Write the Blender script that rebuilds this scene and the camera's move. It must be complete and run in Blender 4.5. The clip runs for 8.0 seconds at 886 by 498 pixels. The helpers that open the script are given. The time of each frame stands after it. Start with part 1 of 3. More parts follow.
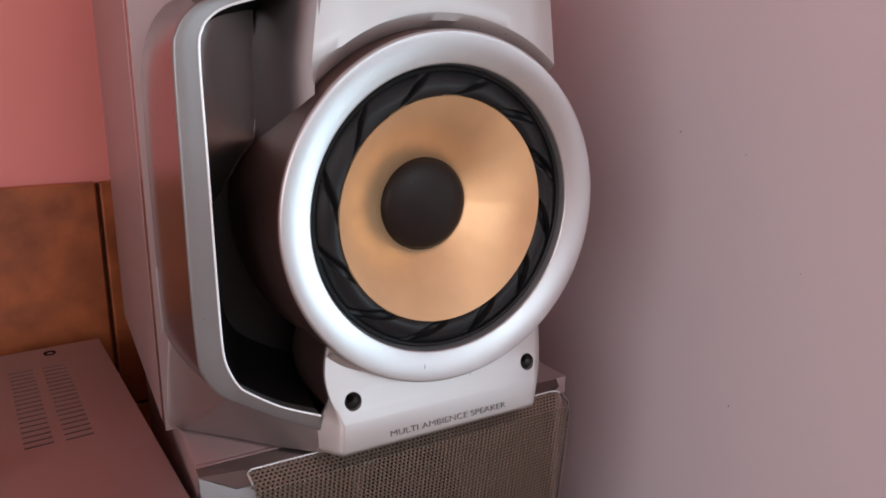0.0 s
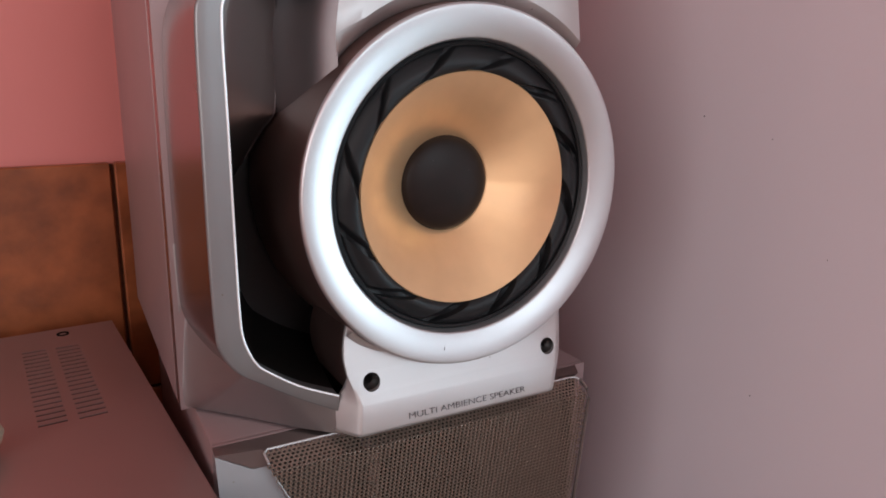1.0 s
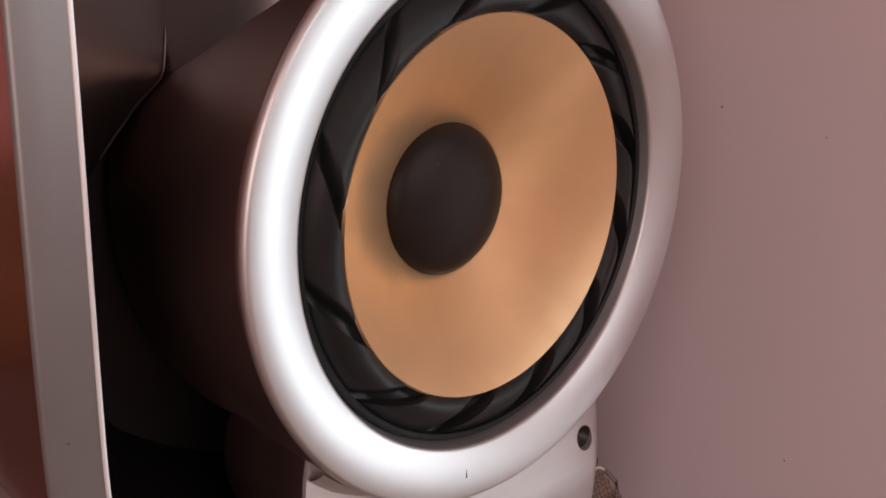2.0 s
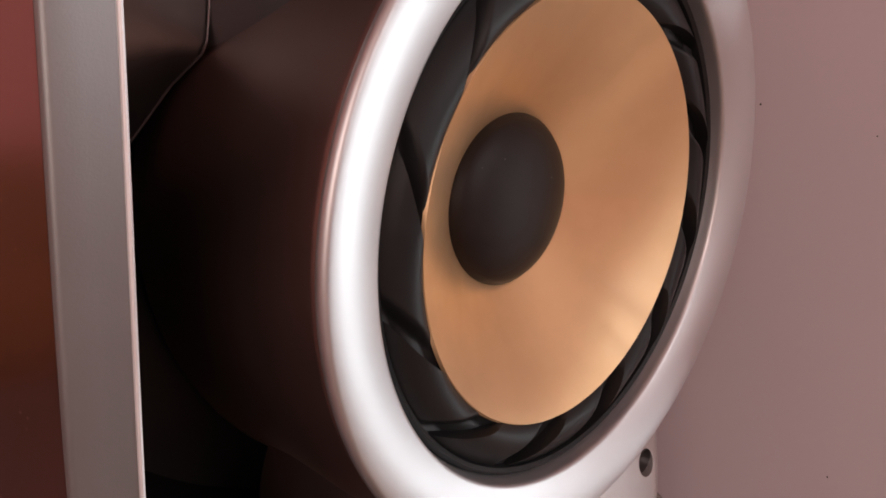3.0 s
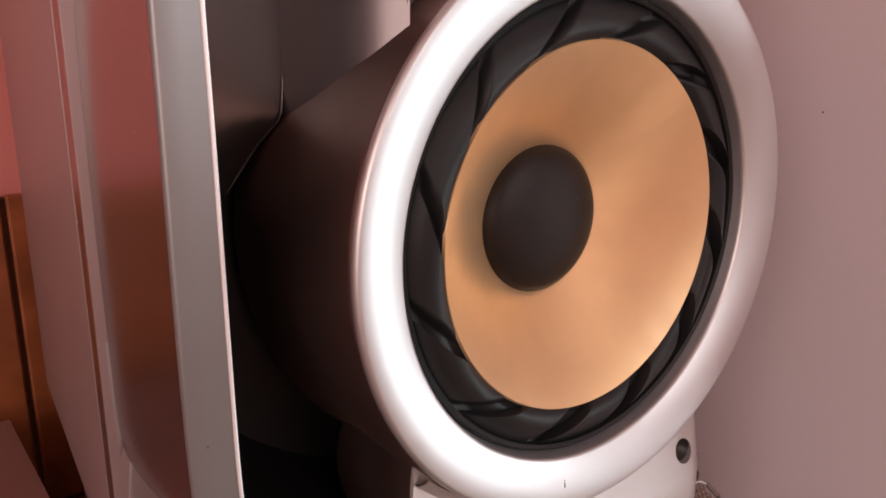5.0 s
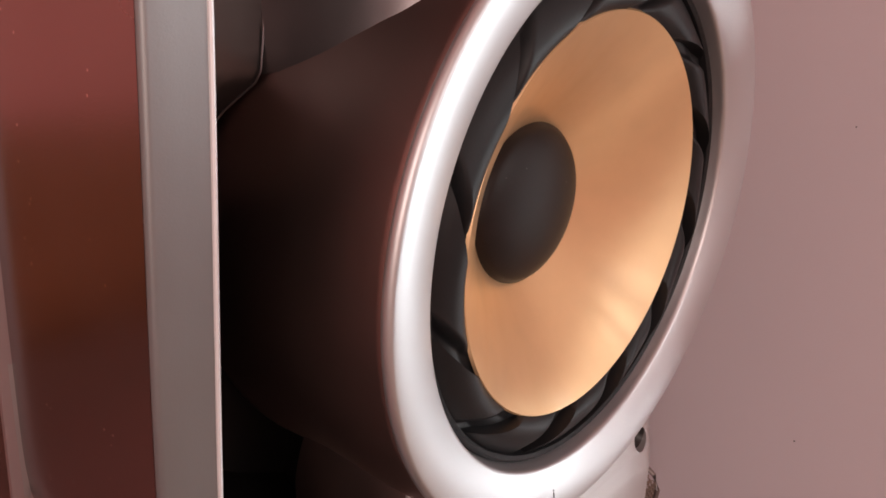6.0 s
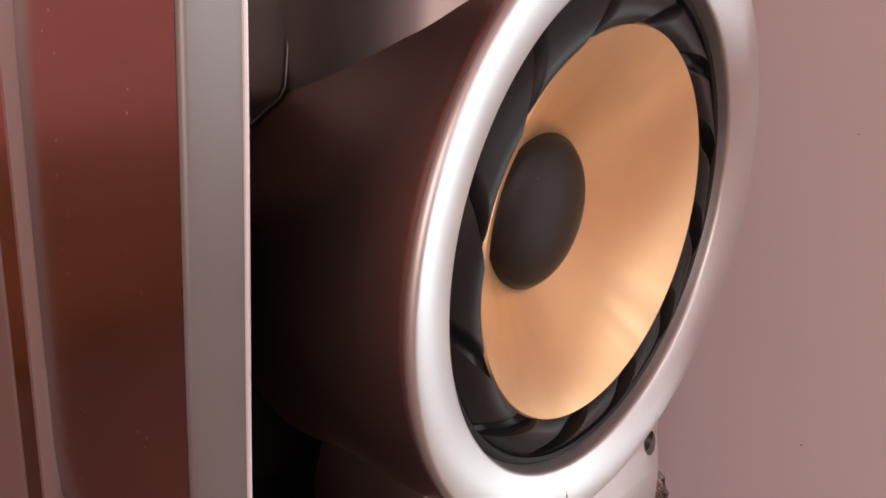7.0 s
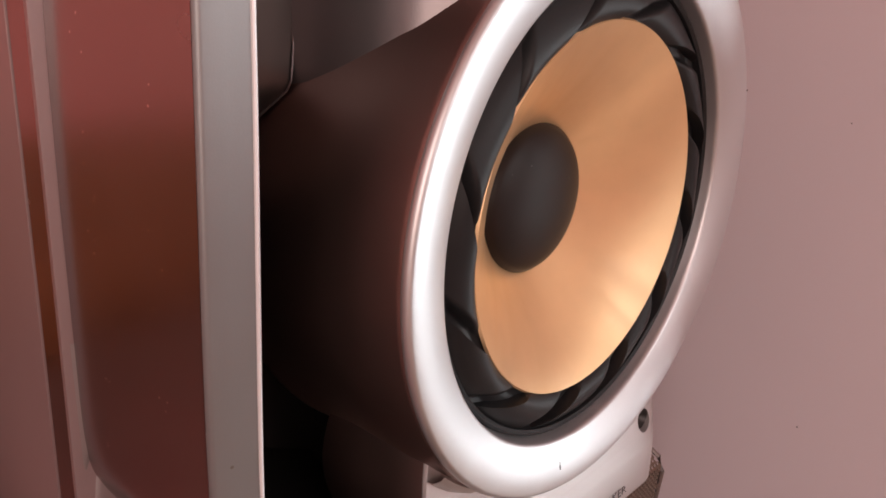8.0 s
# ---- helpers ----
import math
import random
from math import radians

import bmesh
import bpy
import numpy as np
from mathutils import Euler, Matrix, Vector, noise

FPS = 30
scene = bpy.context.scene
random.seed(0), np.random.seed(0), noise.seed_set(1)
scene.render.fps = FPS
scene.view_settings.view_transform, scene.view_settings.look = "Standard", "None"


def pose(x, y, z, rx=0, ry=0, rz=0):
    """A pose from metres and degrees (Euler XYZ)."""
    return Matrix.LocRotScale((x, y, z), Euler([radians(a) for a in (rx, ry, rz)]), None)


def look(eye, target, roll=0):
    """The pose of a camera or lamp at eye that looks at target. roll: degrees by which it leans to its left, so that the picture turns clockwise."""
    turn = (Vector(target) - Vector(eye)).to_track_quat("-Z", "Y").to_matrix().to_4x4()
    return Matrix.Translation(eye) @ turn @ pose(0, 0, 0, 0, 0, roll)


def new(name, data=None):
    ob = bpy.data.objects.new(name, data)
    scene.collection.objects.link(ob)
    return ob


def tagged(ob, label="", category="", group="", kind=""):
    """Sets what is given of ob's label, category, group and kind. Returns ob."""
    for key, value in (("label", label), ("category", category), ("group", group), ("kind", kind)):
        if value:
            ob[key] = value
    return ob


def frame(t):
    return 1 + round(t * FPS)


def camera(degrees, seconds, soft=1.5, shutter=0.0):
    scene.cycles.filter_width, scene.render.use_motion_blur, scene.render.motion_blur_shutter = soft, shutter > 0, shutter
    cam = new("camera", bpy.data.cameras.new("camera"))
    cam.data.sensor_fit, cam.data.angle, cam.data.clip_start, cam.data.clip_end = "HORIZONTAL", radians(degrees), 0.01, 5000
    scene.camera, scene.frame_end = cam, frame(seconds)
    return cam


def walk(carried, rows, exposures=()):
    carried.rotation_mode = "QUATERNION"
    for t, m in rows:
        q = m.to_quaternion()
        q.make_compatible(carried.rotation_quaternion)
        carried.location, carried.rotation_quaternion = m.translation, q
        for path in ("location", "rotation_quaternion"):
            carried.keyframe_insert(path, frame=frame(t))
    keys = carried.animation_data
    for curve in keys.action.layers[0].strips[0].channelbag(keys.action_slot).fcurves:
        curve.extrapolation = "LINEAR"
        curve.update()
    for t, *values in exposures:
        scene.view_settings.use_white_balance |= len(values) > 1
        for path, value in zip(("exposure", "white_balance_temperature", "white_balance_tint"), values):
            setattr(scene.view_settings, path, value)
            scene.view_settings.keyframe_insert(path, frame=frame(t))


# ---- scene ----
Z0 = 1.12          # height of the woofer's axis above the floor
cam = camera(64.9, 8.0, soft=1.7)
PATH = [
    (0.0, (-0.1785, -0.3066, 1.1910), (-0.0344, -0.0540, 1.1171), 0.85),
    (0.5, (-0.1796, -0.3084, 1.1863), (-0.0365, -0.0550, 1.1134), 0.79),
    (1.0, (-0.1828, -0.2993, 1.1806), (-0.0415, -0.0457, 1.1052), 1.39),
    (1.2, (-0.1831, -0.2963, 1.1807), (-0.0417, -0.0429, 1.1046), 1.32),
    (2.3, (-0.1529, -0.1047, 1.1550), (0.0570, 0.0971, 1.0829), 4.08),
    (2.5, (-0.1565, -0.1036, 1.1539), (0.0521, 0.0999, 1.0825), 3.83),
    (3.0, (-0.1603, -0.1016, 1.1539), (0.0480, 0.1023, 1.0829), 4.06),
    (3.5, (-0.1649, -0.1010, 1.1559), (0.0418, 0.1049, 1.0859), 3.46),
    (4.0, (-0.1645, -0.1007, 1.1530), (0.0403, 0.1056, 1.0790), 4.11),
    (4.2, (-0.1647, -0.1224, 1.1586), (0.0237, 0.1036, 1.1000), -0.15),
    (4.3, (-0.1654, -0.1372, 1.1661), (0.0177, 0.0960, 1.1201), 0.09),
    (4.4, (-0.1641, -0.1471, 1.1785), (0.0045, 0.0960, 1.1284), 0.14),
    (4.5, (-0.1596, -0.1528, 1.1791), (0.0042, 0.0916, 1.1206), 1.53),
    (4.6, (-0.1547, -0.1574, 1.1740), (0.0038, 0.0890, 1.1094), 1.47),
    (4.7, (-0.1598, -0.1581, 1.1685), (-0.0029, 0.0896, 1.1050), 0.72),
    (5.8, (-0.1726, -0.0939, 1.1661), (0.0400, 0.0961, 1.0728), 4.60),
    (6.0, (-0.1782, -0.0928, 1.1707), (0.0376, 0.0949, 1.0801), 5.23),
    (6.5, (-0.1834, -0.0940, 1.1724), (0.0299, 0.0983, 1.0856), 4.56),
    (7.0, (-0.1847, -0.0940, 1.1722), (0.0308, 0.0956, 1.0846), 4.80),
    (7.5, (-0.1869, -0.0973, 1.1721), (0.0269, 0.0931, 1.0826), 4.14),
    (8.0, (-0.1915, -0.1054, 1.1733), (0.0203, 0.0869, 1.0828), 4.30),
]
walk(cam, [(t, look(eye, target, roll)) for t, eye, target, roll in PATH],
     [(0.0, -0.03, 6600, 15), (1.2, -0.07, 6600, 15), (2.3, -0.50, 8100, 32), (3.3, -0.40, 8100, 32), (4.0, -0.32, 8100, 32), (4.5, -0.08, 8100, 31),
      (6.2, -0.15, 8100, 31), (8.0, -0.05, 8100, 31)])

# ---- light ----
world = bpy.data.worlds.new("sky")
scene.world = world
world.use_nodes = True
wn = world.node_tree.nodes
sky = wn.new("ShaderNodeTexSky")
sky.sky_type, sky.sun_disc = "NISHITA", False
sky.sun_elevation, sky.sun_rotation = radians(40), radians(200)
world.node_tree.links.new(sky.outputs["Color"], wn["Background"].inputs["Color"])
wn["Background"].inputs["Strength"].default_value = 0.1


def area(name, eye, target, sx, sy, watts, colour):
    data = bpy.data.lights.new(name, "AREA")
    data.shape, data.size, data.size_y, data.energy, data.color = "RECTANGLE", sx, sy, watts, colour
    ob = new(name, data)
    ob.matrix_world = look(eye, target)
    return ob


area("window_daylight", (2.03, -1.16, 0.86), (0.0, -0.05, 1.05), 1.0, 1.3, 38, (0.62, 0.89, 1.0))
area("south_window_daylight", (0.65, -2.82, 1.84), (0.25, -0.5, 1.3), 1.4, 0.95, 20, (0.74, 0.93, 1.0))
area("far_window_daylight", (-1.765, -1.55, 1.60), (-0.8, -1.50, 1.58), 1.8, 1.2, 22, (1.0, 0.96, 0.94))


# ---- materials ----
def material(name, colour, rough=0.5, metal=0.0, vary=0.08, scale=40.0, bump=0.0, bump_scale=300.0, coat=0.0, spec=0.5,
             rough_vary=0.06, speck=0.0, speck_colour=(0.8, 0.75, 0.7), speck_scale=500.0):
    m = bpy.data.materials.new(name)
    m.use_nodes = True
    n, l = m.node_tree.nodes, m.node_tree.links
    b = n["Principled BSDF"]
    b.inputs["Metallic"].default_value = metal
    b.inputs["Coat Weight"].default_value = coat
    b.inputs["Coat Roughness"].default_value = 0.12
    b.inputs["Specular IOR Level"].default_value = spec
    co = n.new("ShaderNodeTexCoord")
    big = n.new("ShaderNodeTexNoise")
    big.inputs["Scale"].default_value, big.inputs["Detail"].default_value = scale, 6
    l.new(co.outputs["Object"], big.inputs["Vector"])
    ramp = n.new("ShaderNodeValToRGB")
    lo, hi = [tuple(max(0, c * (1 + k * vary)) for c in colour) for k in (-1, 1)]
    ramp.color_ramp.elements[0].position, ramp.color_ramp.elements[1].position = 0.3, 0.7
    ramp.color_ramp.elements[0].color, ramp.color_ramp.elements[1].color = (*lo, 1), (*hi, 1)
    l.new(big.outputs["Fac"], ramp.inputs["Fac"])
    out = ramp.outputs["Color"]
    if speck:
        dots = n.new("ShaderNodeTexVoronoi")
        dots.inputs["Scale"].default_value = speck_scale
        l.new(co.outputs["Object"], dots.inputs["Vector"])
        near = n.new("ShaderNodeMath")
        near.operation = "LESS_THAN"
        near.inputs[1].default_value = 0.11
        l.new(dots.outputs["Distance"], near.inputs[0])
        pick = n.new("ShaderNodeSeparateColor")
        l.new(dots.outputs["Color"], pick.inputs["Color"])
        few = n.new("ShaderNodeMath")
        few.operation = "LESS_THAN"
        few.inputs[1].default_value = speck
        l.new(pick.outputs["Red"], few.inputs[0])
        both = n.new("ShaderNodeMath")
        both.operation = "MULTIPLY"
        l.new(near.outputs[0], both.inputs[0])
        l.new(few.outputs[0], both.inputs[1])
        mix = n.new("ShaderNodeMix")
        mix.data_type = "RGBA"
        mix.inputs["B"].default_value = (*speck_colour, 1)
        l.new(both.outputs[0], mix.inputs["Factor"])
        l.new(out, mix.inputs["A"])
        out = mix.outputs["Result"]
    l.new(out, b.inputs["Base Color"])
    fine = n.new("ShaderNodeTexNoise")
    fine.inputs["Scale"].default_value, fine.inputs["Detail"].default_value = bump_scale, 4
    l.new(co.outputs["Object"], fine.inputs["Vector"])
    rr = n.new("ShaderNodeMapRange")
    rr.inputs["To Min"].default_value, rr.inputs["To Max"].default_value = max(0.02, rough - rough_vary), rough + rough_vary
    l.new(big.outputs["Fac"], rr.inputs["Value"])
    l.new(rr.outputs["Result"], b.inputs["Roughness"])
    if bump:
        bp = n.new("ShaderNodeBump")
        bp.inputs["Strength"].default_value, bp.inputs["Distance"].default_value = bump, 0.001
        l.new(fine.outputs["Fac"], bp.inputs["Height"])
        l.new(bp.outputs["Normal"], b.inputs["Normal"])
    return m


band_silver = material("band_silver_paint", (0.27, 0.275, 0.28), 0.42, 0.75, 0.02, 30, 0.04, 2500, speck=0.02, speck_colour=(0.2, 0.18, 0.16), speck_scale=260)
silver = material("silver_paint", (0.55, 0.53, 0.525), 0.47, 0.8, 0.02, 30, 0.04, 2500, speck=0.02, speck_colour=(0.2, 0.18, 0.16), speck_scale=260)
trim_bright = material("bright_edge_trim", (0.92, 0.92, 0.93), 0.5, 0.6, 0.01, 30)
ring_silver = material("satin_ring_silver", (0.61, 0.61, 0.62), 0.42, 0.9, 0.015, 25, 0.03, 2500)
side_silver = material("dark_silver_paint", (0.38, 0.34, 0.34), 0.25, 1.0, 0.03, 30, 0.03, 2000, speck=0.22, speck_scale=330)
plate_mat = material("satin_grey_silver_paint", (0.36, 0.335, 0.335), 0.42, 0.85, 0.03, 30, 0.03, 2200, speck=0.02, speck_colour=(0.2, 0.18, 0.16), speck_scale=260)
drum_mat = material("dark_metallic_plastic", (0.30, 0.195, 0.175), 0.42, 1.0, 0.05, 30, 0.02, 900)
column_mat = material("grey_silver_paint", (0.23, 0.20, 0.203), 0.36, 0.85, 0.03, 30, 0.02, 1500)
gunmetal = material("gunmetal_gloss", (0.21, 0.195, 0.19), 0.34, 0.95, 0.04, 30, 0.0)
well_black = material("black_satin_plastic", (0.007, 0.006, 0.0055), 0.5, 0.0, 0.1, 40, 0.02, 900, spec=0.25)
rubber = material("black_rubber", (0.009, 0.009, 0.010), 0.48, 0.0, 0.15, 60, 0.04, 1500, spec=0.32)
well_grey = material("dark_grey_plastic", (0.018, 0.016, 0.015), 0.45, 0.0, 0.1, 60)
cap_black = material("soft_black_cap", (0.014, 0.009, 0.008), 0.44, 0.0, 0.15, 120, 0.06, 1800, spec=0.22, speck=0.03, speck_colour=(0.2, 0.19, 0.18), speck_scale=500)
vinyl = material("silver_vinyl", (0.36, 0.27, 0.27), 0.42, 0.5, 0.03, 20, 0.05, 1200)
deck_metal = material("deck_painted_steel", (0.35, 0.235, 0.22), 0.36, 0.6, 0.04, 12, 0.05, 1600)
plate_silver = material("brown_silver_paint", (0.22, 0.18, 0.17), 0.35, 0.8, 0.05, 30, 0.03, 1500)
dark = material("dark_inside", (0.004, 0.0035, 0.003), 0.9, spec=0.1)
baffle_mat = material("brown_board", (0.07, 0.055, 0.045), 0.7, 0.0, 0.1, 30)
grille_metal = material("perforated_steel", (0.27, 0.205, 0.165), 0.42, 0.7, 0.06, 60)
letter = material("grey_print", (0.07, 0.07, 0.075), 0.6)
wall_white = material("white_wall_paint", (0.69, 0.615, 0.655), 0.75, 0.0, 0.025, 3, 0.08, 350)
wall_pink = material("salmon_wall_paint", (0.76, 0.255, 0.23), 0.7, 0.0, 0.03, 4, 0.06, 300)
wall_room = material("pale_pink_wall_paint", (0.78, 0.55, 0.53), 0.75, 0.0, 0.03, 3, 0.05, 300)
ceiling_paint = material("ceiling_paint", (0.68, 0.54, 0.52), 0.8, 0.0, 0.02, 3)
white_gloss = material("white_gloss_paint", (0.8, 0.79, 0.77), 0.35, 0.0, 0.02, 8)
tile_mat = material("terracotta_glaze", (0.30, 0.084, 0.028), 0.42, 0.0, 0.32, 40, 0.3, 110, rough_vary=0.1)
grout = material("dark_grout", (0.16, 0.07, 0.04), 0.9, 0.0, 0.2, 200)
wood = material("dark_wood", (0.16, 0.09, 0.05), 0.45, 0.0, 0.25, 9, 0.1, 120)
floor_mat = material("floor_tile", (0.35, 0.24, 0.18), 0.4, 0.0, 0.15, 5)
ceramic = material("beige_ceramic", (0.42, 0.35, 0.26), 0.35, 0.0, 0.06, 40)
lint = material("dark_lint", (0.05, 0.045, 0.04), 0.8)


def cone_material():
    m = material("tan_woven_cone", (0.86, 0.565, 0.318), 0.36, 0.65, 0.04, 60, 0.03, 1200, coat=0.15)
    n, l = m.node_tree.nodes, m.node_tree.links
    b = n["Principled BSDF"]
    b.inputs["Anisotropic"].default_value = 0.88
    co = n.new("ShaderNodeTexCoord")
    sep = n.new("ShaderNodeSeparateXYZ")
    l.new(co.outputs["Object"], sep.inputs[0])
    ang = n.new("ShaderNodeMath")
    ang.operation = "ARCTAN2"
    l.new(sep.outputs["Z"], ang.inputs[0])
    l.new(sep.outputs["X"], ang.inputs[1])
    fan = n.new("ShaderNodeTexNoise")
    fan.noise_dimensions = "1D"
    fan.inputs["Scale"].default_value, fan.inputs["Detail"].default_value = 5.0, 6
    l.new(ang.outputs[0], fan.inputs["W"])
    rr = n.new("ShaderNodeMapRange")
    rr.inputs["From Min"].default_value, rr.inputs["From Max"].default_value = 0.3, 0.7
    rr.inputs["To Min"].default_value, rr.inputs["To Max"].default_value = 0.36, 0.47
    l.new(fan.outputs["Fac"], rr.inputs["Value"])
    l.new(rr.outputs["Result"], b.inputs["Roughness"])
    tan = n.new("ShaderNodeTangent")
    tan.direction_type, tan.axis = "RADIAL", "Y"
    l.new(tan.outputs["Tangent"], b.inputs["Tangent"])
    return m


cone_mat = cone_material()


# ---- mesh helpers ----
def thing(name, base, label, category, group="", kind=""):
    ob = new(name)
    ob.empty_display_size = 0.02
    ob.location = base
    return tagged(ob, label, category, group, kind)


def origin(ob):
    p = Vector((0, 0, 0))
    while ob:
        p += ob.location
        ob = ob.parent
    return p


def part(name, bm, mat, parent=None, label="", smooth=35.0, at=None):
    """One mesh object under a thing or a part; bm is in world metres, at is where its own origin lies."""
    at = Vector(at) if at else (origin(parent) if parent else Vector((0, 0, 0)))
    me = bpy.data.meshes.new(name)
    bmesh.ops.translate(bm, verts=bm.verts, vec=-at)
    bm.normal_update()
    if smooth:
        for f in bm.faces:
            f.smooth = True
    bm.to_mesh(me)
    bm.free()
    if smooth:
        me.set_sharp_from_angle(angle=radians(smooth))
    me.materials.append(mat)
    ob = new(name, me)
    if parent:
        ob.parent = parent
        ob.location = at - origin(parent)
    else:
        ob.location = at
    return tagged(ob, label)


def box(bm, x0, x1, y0, y1, z0, z1, bevel=0.0, seg=2):
    m = bmesh.new()
    r = bmesh.ops.create_cube(m, size=1)
    bmesh.ops.scale(m, vec=(x1 - x0, y1 - y0, z1 - z0), verts=m.verts)
    bmesh.ops.translate(m, vec=((x0 + x1) / 2, (y0 + y1) / 2, (z0 + z1) / 2), verts=m.verts)
    if bevel:
        bmesh.ops.bevel(m, geom=list(m.edges), offset=bevel, segments=seg, affect="EDGES", profile=0.5)
    join(bm, m)


def join(bm, m):
    me = bpy.data.meshes.new("tmp")
    m.to_mesh(me)
    m.free()
    bm.from_mesh(me)
    bpy.data.meshes.remove(me)


def lathe(profile, seg=128, centre=(0, 0, 0)):
    """Turns a profile of (radius, depth) about the y axis through the centre."""
    bm = bmesh.new()
    rows = []
    for r, y in profile:
        if r < 1e-6:
            rows.append([bm.verts.new((centre[0], centre[1] + y, centre[2]))] * seg)
        else:
            rows.append([bm.verts.new((centre[0] + r * math.cos(2 * math.pi * k / seg), centre[1] + y,
                                       centre[2] + r * math.sin(2 * math.pi * k / seg))) for k in range(seg)])
    for a, b in zip(rows, rows[1:]):
        for k in range(seg):
            j = (k + 1) % seg
            vs = []
            for v in (a[k], a[j], b[j], b[k]):
                if v not in vs:
                    vs.append(v)
            if len(vs) > 2:
                bm.faces.new(vs)
    bmesh.ops.recalc_face_normals(bm, faces=bm.faces)
    return bm


def loft(rows, closed=False, caps=False):
    """A skin over rows of points of equal length."""
    bm = bmesh.new()
    vs = [[bm.verts.new(p) for p in row] for row in rows]
    n = len(rows[0])
    for a, b in zip(vs, vs[1:]):
        for k in range(n if closed else n - 1):
            j = (k + 1) % n
            bm.faces.new((a[k], a[j], b[j], b[k]))
    if caps:
        bm.faces.new(vs[0])
        bm.faces.new(vs[-1])
    bmesh.ops.recalc_face_normals(bm, faces=bm.faces)
    return bm


def curve(points, n=169):
    """A smooth run of n points through the given ones, even in their index."""
    pts = [Vector(p) for p in points]
    out = []
    for k in range(n):
        u = k * (len(pts) - 1) / (n - 1)
        i = min(int(u), len(pts) - 2)
        t = u - i
        p0, p1, p2, p3 = pts[max(i - 1, 0)], pts[i], pts[i + 1], pts[min(i + 2, len(pts) - 1)]
        out.append(0.5 * (2 * p1 + (p2 - p0) * t + (2 * p0 - 5 * p1 + 4 * p2 - p3) * t * t + (3 * p1 - p0 - 3 * p2 + p3) * t ** 3))
    return out


def up(p):
    return Vector((p[0], p[1], p[2] + Z0))


# ---- room ----
FLOOR, CEIL, TABLE = 0.0, 2.5, Z0 - 0.36
WALL_X, TURN = 0.213, radians(5.0)      # the plastered wall, and the turn of back wall and deck


def turned(bm, pivot, angle=TURN):
    bmesh.ops.rotate(bm, cent=pivot, matrix=Matrix.Rotation(angle, 3, "Z"), verts=bm.verts)
    return bm


EAST_X, CORNER = 2.05, -0.14
WY0, WY1, WZ0, WZ1 = -1.70, -0.62, 0.10, 1.70     # balcony door opening beyond the corner
bm = bmesh.new()
box(bm, WALL_X, WALL_X + 0.12, CORNER, 0.6, FLOOR, CEIL)
wall_east = tagged(part("wall_east", bm, wall_white, smooth=0), "pale mauve plastered wall with a few dark specks", "wall", kind="structure")
bm = bmesh.new()
box(bm, WALL_X + 0.12, EAST_X, CORNER + 0.002, CORNER + 0.122, FLOOR, CEIL)
tagged(part("wall_return", bm, wall_white, smooth=0), "plain pale mauve wall turning the corner", "wall", kind="structure")
bm = bmesh.new()
for y0, y1, z0, z1 in ((-2.97, CORNER, FLOOR, WZ0), (-2.97, CORNER, WZ1, CEIL), (-2.97, WY0, WZ0, WZ1), (WY1, CORNER, WZ0, WZ1)):
    box(bm, EAST_X, EAST_X + 0.12, y0, y1, z0, z1)
tagged(part("wall_far_east", bm, wall_room, smooth=0), "pale pink wall with a balcony door opening", "wall", kind="structure")
bm = bmesh.new()
box(bm, -2.8, 0.6, 0.36, 0.48, FLOOR, CEIL)
turned(bm, (WALL_X, 0.36, 0))
tagged(part("wall_north", bm, wall_pink, smooth=0), "salmon pink painted wall above terracotta tiles", "wall", kind="structure")
bm = bmesh.new()
for y0, y1, z0, z1 in ((-2.97, 0.5, FLOOR, 0.92), (-2.97, 0.5, 2.28, CEIL), (-2.97, -2.7, 0.92, 2.28), (-0.4, 0.5, 0.92, 2.28)):
    box(bm, -1.92, -1.8, y0, y1, z0, z1)
tagged(part("wall_west", bm, wall_room, smooth=0), "pale pink painted wall with a wide window opening", "wall", kind="structure")
SX0, SX1, SZ0, SZ1 = -0.10, 1.40, 1.32, 2.36        # wide high window behind the camera
bm = bmesh.new()
for x0, x1, z0, z1 in ((-1.8, EAST_X, FLOOR, SZ0), (-1.8, EAST_X, SZ1, CEIL), (-1.8, SX0, SZ0, SZ1), (SX1, EAST_X, SZ0, SZ1)):
    box(bm, x0, x1, -2.97, -2.85, z0, z1)
tagged(part("wall_south", bm, wall_room, smooth=0), "pale pink painted wall with a wide high window opening", "wall", kind="structure")
bm = bmesh.new()
box(bm, -2.9, 2.4, -3.2, 0.7, -0.1, FLOOR)
tagged(part("floor", bm, floor_mat, smooth=0), "plain brown tiled floor of the room", "floor", kind="structure")
bm = bmesh.new()
box(bm, -2.9, 2.4, -3.2, 0.7, CEIL, CEIL + 0.1)
tagged(part("ceiling", bm, ceiling_paint, smooth=0), "plain dusty pink painted ceiling", "ceiling", kind="structure")
bm = bmesh.new()
for y0, y1, z0, z1 in ((WY0, WY1, WZ0, WZ0 + 0.05), (WY0, WY1, WZ1 - 0.05, WZ1), (WY0, WY0 + 0.05, WZ0 + 0.05, WZ1 - 0.05), (WY1 - 0.05, WY1, WZ0 + 0.05, WZ1 - 0.05), (-1.16, -1.12, WZ0 + 0.05, WZ1 - 0.05)):
    box(bm, EAST_X + 0.04, EAST_X + 0.09, y0, y1, z0, z1)
tagged(part("window_1", bm, white_gloss, smooth=0), "white balcony door frame in the pale pink wall", "window", kind="structure")

